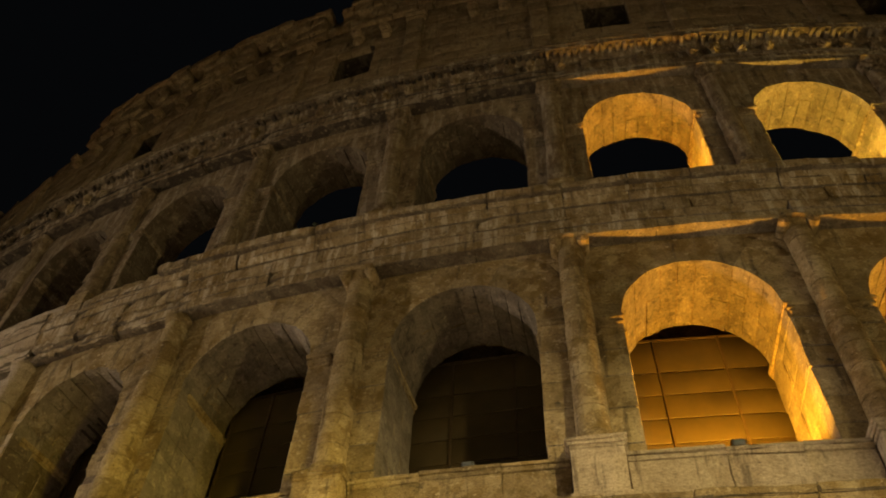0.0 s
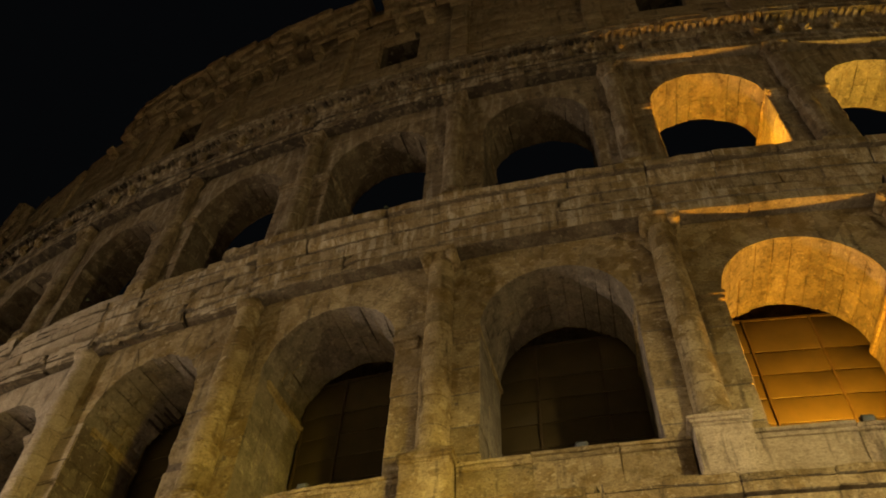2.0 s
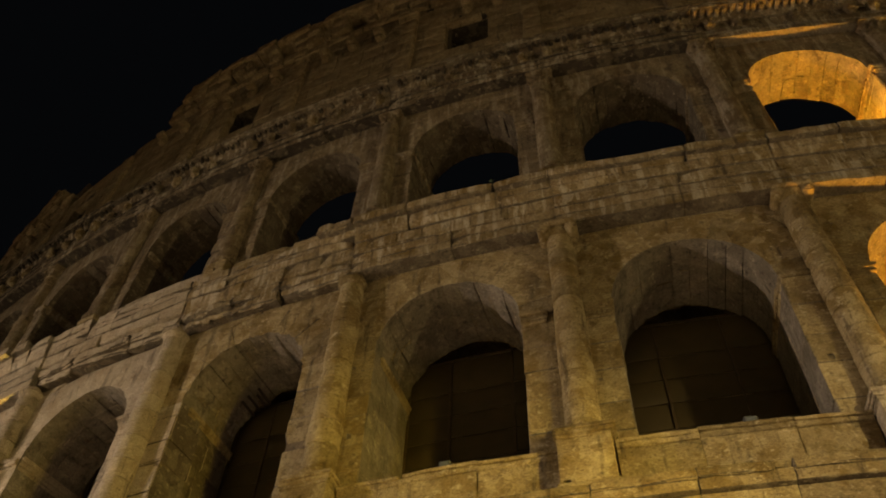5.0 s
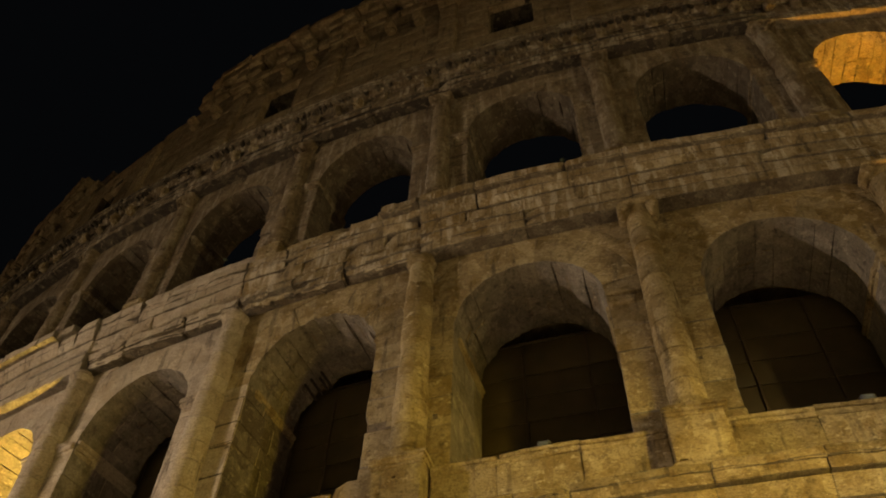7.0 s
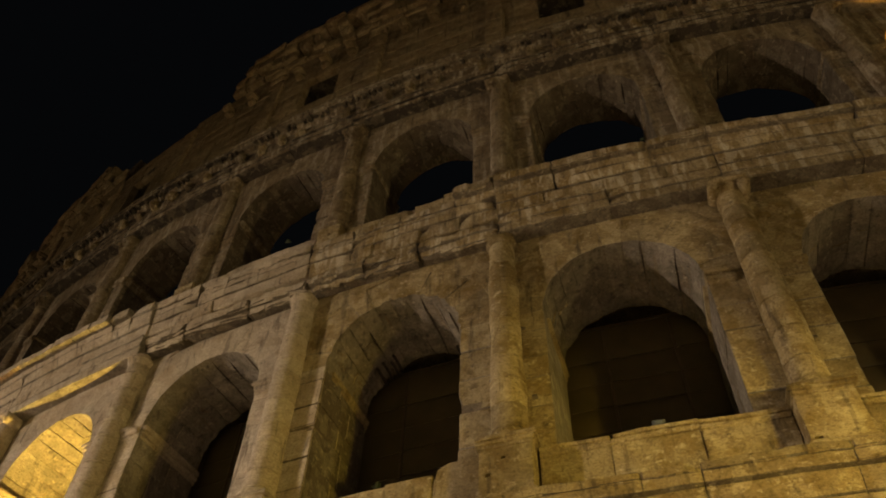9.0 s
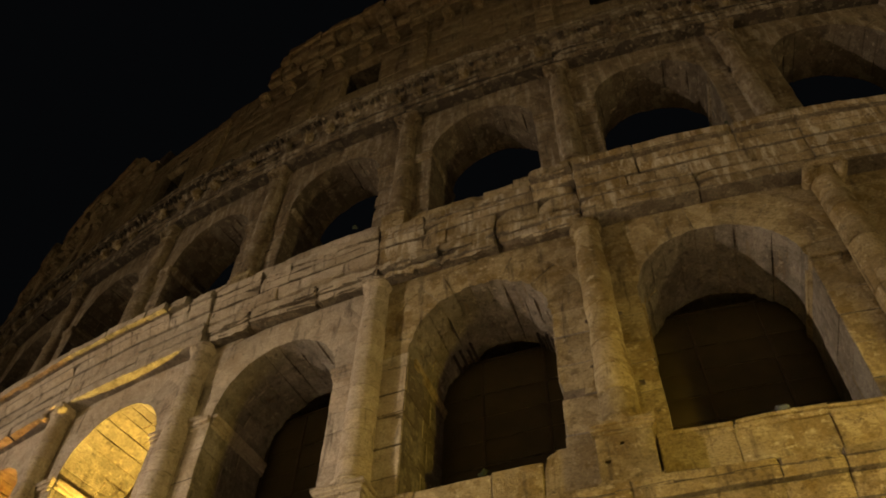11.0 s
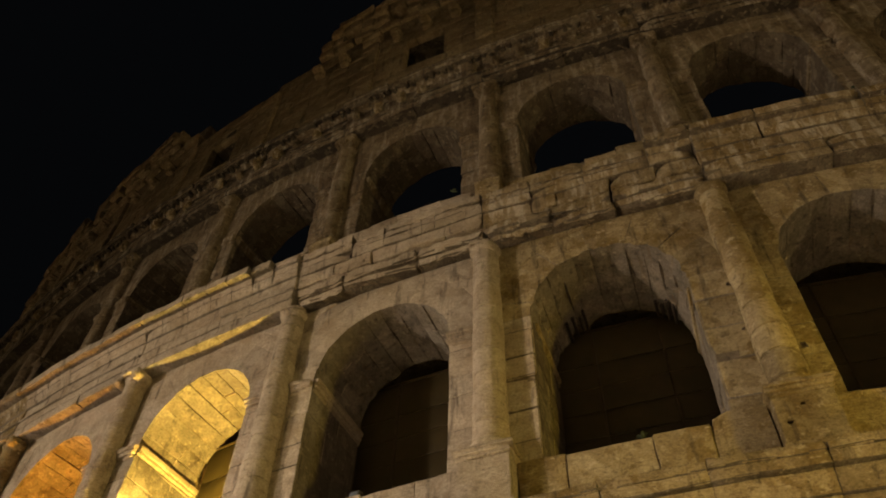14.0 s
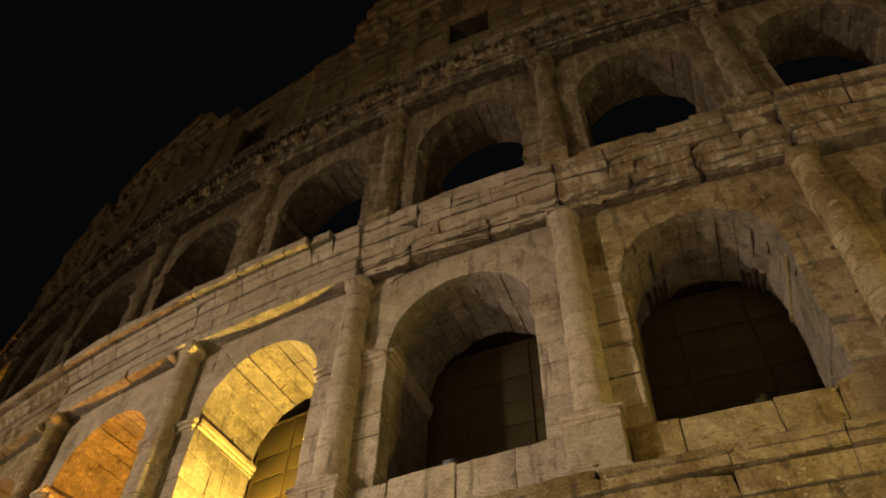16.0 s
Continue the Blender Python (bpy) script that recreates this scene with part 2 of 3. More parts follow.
def stone(f, size, n=(4, 3, 4), wear=0.03, uneven=0.015, chip=0.0, flat=False, jag=0.0, pits=0.0):
    """A worn block: f maps u, v, w in 0..1 to s, r, z. Edges are rounded by wear, faces waver by uneven, corners may be knocked off."""
    places, faces = lattice(*n)
    c = np.stack([steps(n[i], size[i], max(wear * 1.7, 0.02))[places[:, i]] for i in range(3)], 1)
    ends = (places == 0) | (places == np.array(n))
    many = ends.sum(1)
    ph = rng.uniform(0, 100)
    pull = np.where(many >= 2, wear, 0.0) * (1 + 0.6 * np.sin(c @ np.array([9.0, 13.0, 7.0]) + ph))
    for i in range(3):
        amount = np.where(ends[:, i], pull / max(size[i], 1e-3), 0)
        c[:, i] += np.where(c[:, i] < 0.5, amount, -amount)
    if chip and rng.random() < chip:
        corner = np.array([rng.choice((0, 1)), 0, rng.choice((0, 1))])
        d = np.linalg.norm((c - corner) * np.array(size), axis=1)
        reach = rng.uniform(0.25, 0.6)
        k = np.clip(1 - d / reach, 0, 1)[:, None]
        c = c + (0.5 - corner) * k * rng.uniform(0.15, 0.5) * np.minimum(1, reach / np.array(size))
    p = np.stack(f(c[:, 0], c[:, 1], c[:, 2]), 1)
    if uneven:
        for i in range(3):
            p[:, i] += uneven * rough_at(p, i * 2.1 + ph * 0.02)
    if jag:
        p += np.array([[rng.gauss(0, jag) for _ in range(3)] for _ in range(len(p))])
    if pits and rng.random() < pits:
        faces = list(faces)
        front = [k for k, f_ in enumerate(faces) if all(places[q][1] == 0 for q in f_) and not any(ends[q][0] or ends[q][2] for q in f_)]
        for k in rng.sample(front, min(len(front), rng.choice((1, 1, 2)))):
            p, faces = clamp_hole(p, faces, k)
    return (p if flat else bend(p)), faces


def clamp_hole(p, faces, k):
    """A rough pocket where an iron clamp was dug out of the stone."""
    quad = faces[k]
    c = p[list(quad)]
    mid = c.mean(0) + (c[0] - c.mean(0)) * rng.uniform(-0.4, 0.4)
    half, deep, m = rng.uniform(0.04, 0.075), rng.uniform(0.07, 0.13), len(p)
    d = c - c.mean(0)
    d = d / np.maximum(np.abs(d).max(0), 1e-6)
    rim = mid + d * np.array([half, 0, half * rng.uniform(0.8, 1.3)]) + np.array([[rng.uniform(-0.02, 0.02), 0, rng.uniform(-0.02, 0.02)] for _ in range(4)])
    rim[:, 1] = c[:, 1].mean()
    foot = rim + np.array([0, deep, 0])
    ring = [(quad[i], quad[(i + 1) % 4], m + (i + 1) % 4, m + i) for i in range(4)]
    wall = [(m + i, m + (i + 1) % 4, m + 4 + (i + 1) % 4, m + 4 + i) for i in range(4)]
    return np.concatenate([p, rim, foot]), faces[:k] + ring + wall + [(m + 4, m + 5, m + 6, m + 7)] + faces[k + 1:]


def box(s0, s1, r0, r1, z0, z1, **kw):
    return stone(lambda u, v, w: (s0 + (s1 - s0) * u, r0 + (r1 - r0) * v, z0 + (z1 - z0) * w), (s1 - s0, r1 - r0, z1 - z0), **kw)


def canted(s0, s1, r_low, r_high, r1, z0, z1, **kw):
    """A block whose front leans out from r_low at its foot to r_high at its head."""
    def f(u, v, w):
        front = r_low + (r_high - r_low) * w
        return s0 + (s1 - s0) * u, front + (r1 - front) * v, z0 + (z1 - z0) * w
    return stone(f, (s1 - s0, r1 - r_high, z1 - z0), **kw)


def lathe(s, r, rings, segs=20, uneven=0.0):
    """A turned solid round the upright line at s, r; rings of (radius, z)."""
    a = np.linspace(0, 2 * np.pi, segs, endpoint=False)
    p = np.concatenate([np.stack([s + q * np.cos(a), r + q * np.sin(a), np.full(segs, z)], 1) for q, z in rings])
    if uneven:
        k = rough_at(p, s)
        p[:, 0] += uneven * k * np.cos(np.tile(a, len(rings)))
        p[:, 1] += uneven * k * np.sin(np.tile(a, len(rings)))
    faces = [tuple(range(segs))[::-1], tuple(range((len(rings) - 1) * segs, len(rings) * segs))]
    for k in range(len(rings) - 1):
        for i in range(segs):
            j = (i + 1) % segs
            faces.append((k * segs + i, k * segs + j, (k + 1) * segs + j, (k + 1) * segs + i))
    return bend(p), faces


def rod(a, b, radius, segs=14):
    """A straight round bar between two points given as s, r, z."""
    a, b = Vector(world_at(*a)), Vector(world_at(*b))
    d = (b - a).normalized()
    u = d.orthogonal().normalized()
    w = d.cross(u)
    ring = [u * math.cos(t) * radius + w * math.sin(t) * radius for t in np.linspace(0, 2 * np.pi, segs, endpoint=False)]
    v = [tuple(a + q) for q in ring] + [tuple(b + q) for q in ring]
    f = [tuple(range(segs))[::-1], tuple(range(segs, 2 * segs))] + [(i, (i + 1) % segs, (i + 1) % segs + segs, i + segs) for i in range(segs)]
    return np.array(v), f


def join(*pieces):
    v, f, k = [], [], 0
    for pv, pf in pieces:
        v.append(np.asarray(pv))
        f += [tuple(i + k for i in face) for face in pf]
        k += len(pv)
    return np.concatenate(v), f


def cuts(s0, s1, want, jitter=0.25):
    """Joints that split s0..s1 into pieces of about the wanted length."""
    n = max(1, round((s1 - s0) / want))
    at = [s0 + (s1 - s0) * i / n for i in range(n + 1)]
    return [at[0]] + [x + rng.uniform(-jitter, jitter) * (s1 - s0) / n for x in at[1:-1]] + [at[-1]]


HW = 2.2          # half the width of an arch
GAP = 0.005       # open joint


def bay_core(sc, z0, zs, z1, r0, r1, hw=HW + 0.05):
    """The rubble body of one bay: a wall with an arched opening."""
    n = 16
    inner = [(sc - hw, z0)] + [(sc - hw * math.cos(math.pi * i / n), zs + hw * math.sin(math.pi * i / n)) for i in range(n + 1)] + [(sc + hw, z0)]
    half = BAY / 2
    outer = [(sc - half, z0)]
    for i in range(n + 1):
        t = i / n
        if t <= 0.25:
            outer.append((sc - half, zs + (z1 - zs) * t / 0.25))
        elif t < 0.75:
            outer.append((sc - half + BAY * (t - 0.25) / 0.5, z1))
        else:
            outer.append((sc + half, zs + (z1 - zs) * (1 - t) / 0.25))
    outer.append((sc + half, z0))
    k = len(inner)
    p = np.array([(s, r, z) for r in (r0, r1) for ring in (inner, outer) for s, z in ring])
    faces = []
    for i in range(k - 1):
        faces.append((i, i + 1, k + i + 1, k + i))
        faces.append((2 * k + i, 3 * k + i, 3 * k + i + 1, 2 * k + i + 1))
        faces.append((i, 2 * k + i, 2 * k + i + 1, i + 1))
        faces.append((k + i, k + i + 1, 3 * k + i + 1, 3 * k + i))
    faces.append((0, k, 3 * k, 2 * k))
    faces.append((k - 1, 3 * k - 1, 4 * k - 1, 2 * k - 1))
    return bend(p), faces


# ---- the ground ----
def ground():
    size, n = 400.0, 24
    v = [(-size + 2 * size * i / n, -size + 2 * size * j / n, 0.0) for j in range(n + 1) for i in range(n + 1)]
    f = [(j * (n + 1) + i, j * (n + 1) + i + 1, (j + 1) * (n + 1) + i + 1, (j + 1) * (n + 1) + i) for j in range(n) for i in range(n)]
    tagged(obj("ground", v, f, PAVING), "worn grey stone paving before the amphitheatre", "ground", kind="structure")


ground()

# ---- the amphitheatre ----
building = new("amphitheatre")
tagged(building, "ruined travertine amphitheatre with stacked arcades, lit at night", "building")

# storeys: floor of the order, top of pedestal, springing, underside of architrave, top of cornice, face of the wall, back of the piers
ONE = dict(z0=0.0, ped=0.9, sill=0.0, spring=5.0, arch=9.6, top=12.2, face=0.35, back=3.2, col=0.12, cornice=-0.42)
TWO = dict(z0=12.2, ped=13.87, sill=13.72, spring=18.55, arch=21.85, top=24.5, face=0.55, back=3.2, col=0.40, cornice=-0.35)
THREE = dict(z0=24.5, ped=26.3, sill=26.2, spring=30.55, arch=33.95, top=36.3, face=1.2, back=3.4, col=1.2, cornice=0.1)

RUINED = {-3: 0.6, -2: 0.8, -1: 0.15}    # how far the cornice has decayed, by bay
LOST = (-2.98 * BAY, -1.2 * BAY)         # stretch where its overhang has broken away


BROKEN = ((-2, -1), (-2, 1), (-1, -1))   # bays and sides whose impost has gone from the face


UNEVEN = {-1: (-0.15, 2.19), -2: (-0.08, 2.12)}   # arches set off their axis: shift and half width


def tone(bay):
    return CLEAN if bay in (-4, -3, -5) else STONE


def arcade_bay(i, st, upper):
    sb = (i + 0.5) * BAY
    lean, hw = (0.0, HW) if upper else UNEVEN.get(i, (0.0, HW))
    sc = sb + lean
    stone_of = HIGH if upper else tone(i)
    # upper vaults beyond bays 1 to 3 carry their shade in a darker stone
    vault = VAULT_SHADED if upper and i not in (1, 2, 3) else VAULT
    face, back, zs = st["face"], st["back"], st["spring"]
    core = obj("bay_wall", *bay_core(sc, st["z0"], zs, st["arch"], face + 0.05, back - 0.03, hw + 0.05), CORE, building, smooth=0)
    worn = 0.02 if (upper or i == -2) else 0.011
    # jambs and pier faces, course by course
    for side in (-1, 1):
        z = st["sill"] - 0.25
        course = 0
        while z < zs - 0.05:
            h = rng.choice((0.72, 0.85, 0.95, 1.1))
            z1 = z + h if zs - (z + h) > 0.45 else zs
            split = face + (back - face) * (0.42 if course % 2 else 0.63) + rng.uniform(-0.15, 0.15)
            for r0, r1 in ((face, split), (split, back)):
                a, b = sc + side * hw, sb + side * BAY / 2
                if side < 0:
                    a, b = b, a
                jut = rng.uniform(-0.012, 0.02) * side
                # left jamb of bay -2 is unlit: its shade comes from the darker stone
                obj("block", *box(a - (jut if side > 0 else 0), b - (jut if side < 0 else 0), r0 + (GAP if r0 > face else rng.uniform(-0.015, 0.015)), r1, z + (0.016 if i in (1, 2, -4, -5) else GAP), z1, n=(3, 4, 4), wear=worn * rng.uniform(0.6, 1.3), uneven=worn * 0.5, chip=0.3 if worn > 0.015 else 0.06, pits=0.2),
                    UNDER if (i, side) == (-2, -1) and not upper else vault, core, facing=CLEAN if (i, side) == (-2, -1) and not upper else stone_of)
            z, course = z1, course + 1
        # impost moulding along the face and the jamb
        w = 0.18
        for (a, b, r0, r1, bit) in ((hw - 0.05, BAY / 2 - 0.42, face - w, face + 0.4, 0), (hw - (0.15 if i < -2 else 0.09), hw + 0.3, face + (0.05 if i < -2 else 0.4), back + 0.1, 1)):
            if bit == 0 and ((i, side) in BROKEN and not upper or upper and rng.random() < 0.1):
                continue
            s0, s1 = sorted((sc + side * a, sc + side * b))
            for z0, z1, inset in ((zs - 0.40, zs - 0.27, 0.11), (zs - 0.268, zs - 0.12, 0.055), (zs - 0.118, zs + 0.06, 0.0)):
                t0, t1 = (s0, s1 - inset) if side < 0 else (s0 + inset, s1)
                obj("impost", *box(t0, t1, r0 + inset * (1 - bit), r1, z0, z1, n=(4, 3, 3), wear=0.018, uneven=0.018, chip=0.5), stone_of, core)
    # ring of voussoirs, in three rows through the depth
    count = 13
    ring = 0.78 if upper else 1.05
    ragged = 0.07 if i == -2 and not upper else 0.03 if i in (-1, -3) or upper else 0.012
    for k in range(count):
        t0, t1 = math.pi * k / count, math.pi * (k + 1) / count
        rows = [face, back] if rng.random() < 0.55 else [face, face + (back - face) * rng.uniform(0.35, 0.7), back]
        for row in range(len(rows) - 1):
            r0, r1 = rows[row], rows[row + 1] - 0.03
            drop = rng.uniform(-0.035, 0.035)
            if i == -2 and not upper:
                drop *= 1.6
                r0 += rng.uniform(-0.02, 0.015) if row == 0 else 0
            if row == len(rows) - 2:
                r1 += rng.uniform(-0.035, 0.035)
            d = 0.008 if i in (1, 2, -4, -5) else 0.0015 if upper else 0.004

            def f(u, v, w, t0=t0, t1=t1, d=d, row=row, r0=r0, r1=r1, drop=drop):
                g = d * (np.clip(v * 5, 0.12, 1) if row == 0 else 1)      # joints gape within the vault
                a = t0 + g + (t1 - t0 - 2 * g) * u
                q = hw + drop * np.minimum(1.0, v * 4) + ring * w + ragged * (1 - w) * np.sin(a * 31 + v * 7) * np.sin(a * 17 + 1)
                return sc - q * np.cos(a), r0 + (r1 - r0) * v, zs + q * np.sin(a)
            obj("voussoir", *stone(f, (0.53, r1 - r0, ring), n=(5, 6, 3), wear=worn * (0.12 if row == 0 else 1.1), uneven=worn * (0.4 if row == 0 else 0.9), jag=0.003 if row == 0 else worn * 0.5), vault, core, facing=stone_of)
    # spandrels between the ring and the architrave
    zc = zs
    q = hw + ring
    while zc < st["arch"] - 0.05:
        h = rng.choice((0.6, 0.75, 0.85))
        z1 = zc + h if st["arch"] - (zc + h) > 0.35 else st["arch"]

        def edge(z):
            return math.sqrt(max(q * q - (z - zs) ** 2, 0.0))
        for side in (-1, 1):
            parts = cuts(0, 1, 1.0 if BAY / 2 - edge(z1) < 1.5 else 0.5, 0.2)
            for p0, p1 in zip(parts[:-1], parts[1:]):
                lip = rng.uniform(-0.012, 0.012)

                def f(u, v, w, zc=zc, z1=z1, p0=p0, p1=p1, side=side, lip=lip):
                    z = zc + GAP + (z1 - zc - GAP) * w
                    e = np.sqrt(np.maximum(q * q - (z - zs) ** 2, 0.0)) + 0.006
                    t = p0 + (p1 - p0) * (u if side > 0 else 1 - u)
                    return sc + side * (e + (BAY / 2 - side * lean - e) * t), face + lip + 0.5 * v, z
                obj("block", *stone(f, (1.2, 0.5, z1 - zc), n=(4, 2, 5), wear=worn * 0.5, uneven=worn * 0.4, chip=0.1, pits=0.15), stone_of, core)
        zc = z1


def half_column(i, st, upper):
    s, r = i * BAY, st["col"]
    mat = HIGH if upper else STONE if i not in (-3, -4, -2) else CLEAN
    z0, z1 = st["ped"], st["arch"]
    rb, rt = 0.45, 0.385
    cap = 0.42 if not upper else 0.85
    shaft = obj("half_column", *lathe(s, r, ((rb - 0.05, z0), (rt - 0.05, z1 - 0.1)), 14), CORE, building)
    base = lathe(s, r, ((rb + 0.12, z0), (rb + 0.13, z0 + 0.1), (rb + 0.06, z0 + 0.15), (rb + 0.03, z0 + 0.2), (rb + 0.08, z0 + 0.26), (rb + 0.02, z0 + 0.32), (rb, z0 + 0.36)), 22, 0.012)
    obj("column_base", *base, mat, shaft)
    z, end = z0 + 0.36, z1 - cap
    rough = {0: 0.014, -1: 0.022}.get(i, 0.011) if not upper else 0.018
    while z < end - 0.01:
        h = rng.uniform(0.55, 1.05)
        n = z + h if end - (z + h) > 0.4 else end
        q0 = rb + (rt - rb) * (z - z0) / (z1 - z0)
        q1 = rb + (rt - rb) * (n - z0) / (z1 - z0)
        off = rng.uniform(-0.008, 0.008)
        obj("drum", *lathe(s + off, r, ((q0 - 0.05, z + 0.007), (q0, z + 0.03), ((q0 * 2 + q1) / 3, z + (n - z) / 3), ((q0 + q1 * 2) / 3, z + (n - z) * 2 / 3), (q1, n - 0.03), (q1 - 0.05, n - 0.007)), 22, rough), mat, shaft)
        z = n
    if not upper:
        ruin = i in (-1, -2, -3)
        pieces = [lathe(s, r, ((rt, z1 - 0.42), (rt + 0.03, z1 - 0.38), (rt + 0.10, z1 - 0.24), (rt + 0.06, z1 - 0.14)), 22, 0.012)]
        if not ruin:
            for side in (-1, 1):
                for k, rad in ((0, 0.18), (1, 0.12), (2, 0.055)):
                    pieces.append(rod((s + side * 0.42, r - 0.52 - 0.04 * k, z1 - 0.28), (s + side * 0.42, r + 0.1, z1 - 0.28), rad, 16))
            pieces.append(box(s - 0.53, s + 0.53, r - 0.6, r + 0.1, z1 - 0.15, z1, n=(5, 3, 3), wear=0.03, uneven=0.02))
        else:
            pieces.append(box(s - 0.42, s + 0.38, r - 0.42, r + 0.1, z1 - 0.17, z1, n=(5, 3, 3), wear=0.07, uneven=0.05))
        obj("capital", *join(*pieces), mat, shaft, "worn scrolled capital")
    else:
        zc = z1 - cap
        pieces = [lathe(s, r, ((rt, zc), (rt + 0.05, zc + 0.04), (rt, zc + 0.08), (rt + 0.02, zc + 0.35), (rt + 0.16, z1 - 0.12)), 22, 0.03),
                  box(s - 0.56, s + 0.56, r - 0.56, r + 0.1, z1 - 0.14, z1, n=(5, 3, 3), wear=0.06, uneven=0.04)]
        for k in range(7):
            a = math.pi + math.pi * (k + 0.0) / 6
            for z_, q, sz in ((zc + 0.2, rt + 0.06, 0.13), (zc + 0.48, rt + 0.13, 0.12)):
                x, y = s + q * math.cos(a + (0.26 if z_ > zc + 0.3 else 0)), r + q * math.sin(a + (0.26 if z_ > zc + 0.3 else 0))
                pieces.append(box(x - sz / 2, x + sz / 2, y - sz / 2, y + sz / 2, z_ - 0.12, z_ + 0.1, n=(3, 3, 3), wear=0.04, uneven=0.03))
        obj("capital", *join(*pieces), mat, shaft, "eroded leaf capital")


def pedestal(i, st, upper):
    s = i * BAY
    r0, w = (st["face"] - 0.72, 0.62) if not upper else (st["face"] - 0.47, 0.47)
    z0, z1 = st["z0"], st["ped"]
    mat = CLEAN if i in (1, -2, -3, -4, 2) and not upper else STONE
    body = obj("pedestal", *box(s - w, s + w, r0, st["face"] + 0.3, z0, z1 - 0.3, n=(5, 4, 5), wear=0.012, uneven=0.008, chip=0.05, pits=0.6), mat, building)
    for za, zb, out in ((z1 - 0.3, z1 - 0.2, 0.03), (z1 - 0.2, z1 - 0.1, 0.07), (z1 - 0.1, z1, 0.11), (z0, z0 + 0.16, 0.06)):
        if upper and zb > z0 + 0.2:
            out *= 0.05
        obj("moulding", *box(s - w - out, s + w + out, r0 - out, st["face"] + 0.2, za + 0.002, zb, n=(5, 3, 2), wear=0.01, uneven=0.008, chip=0.12), mat, body)


def sill(i, st):
    s0, s1 = i * BAY + 0.66, (i + 1) * BAY - 0.66
    r0 = st["face"] - 0.28
    mat = CLEAN if i in (-3, -4, 1) else STONE
    wall = obj("sill_wall", *box(s0, s1, r0 + 0.06, st["face"] + 1.0, st["z0"], st["sill"] - 0.16, n=(3, 2, 2), wear=0.01, uneven=0), CORE, building)
    at = cuts(s0, s1, 1.9 if i in (0, 1, -1, -4) else 1.3)
    for a, b in zip(at[:-1], at[1:]):
        low = rng.uniform(-0.06, 0.03) if i != -2 else rng.uniform(-0.2, 0.05)
        if i == -2:
            low = rng.uniform(0.05, 0.1) if b > s1 - 0.3 else rng.uniform(-0.2, -0.1)
        if i in (0, 1):
            low = rng.uniform(-0.03, 0.01)
        whole = i in (0, 1, -1, -4)
        top = st["sill"] + low
        lip = rng.uniform(-0.01, 0.02)
        kw = dict(wear=0.01 if whole else 0.016, uneven=0.01 if whole else 0.02, chip=0.15 if whole else 0.3, jag=0.008)
        obj("block", *box(a + GAP, b, r0 + lip + (0.04 if whole else 0), st["face"] + 1.0, st["z0"] + 0.01, top - (0.24 if whole else 0), n=(5, 3, 5), **kw), mat, wall)
        if whole:
            obj("coping", *box(a + GAP, b, r0 + lip, st["face"] + 0.9, top - 0.235, top - 0.1, n=(5, 3, 3), **kw), mat, wall)
            obj("coping", *box(a + GAP, b, r0 + lip - 0.05, st["face"] + 0.9, top - 0.097, top, n=(5, 3, 3), **kw), mat, wall)


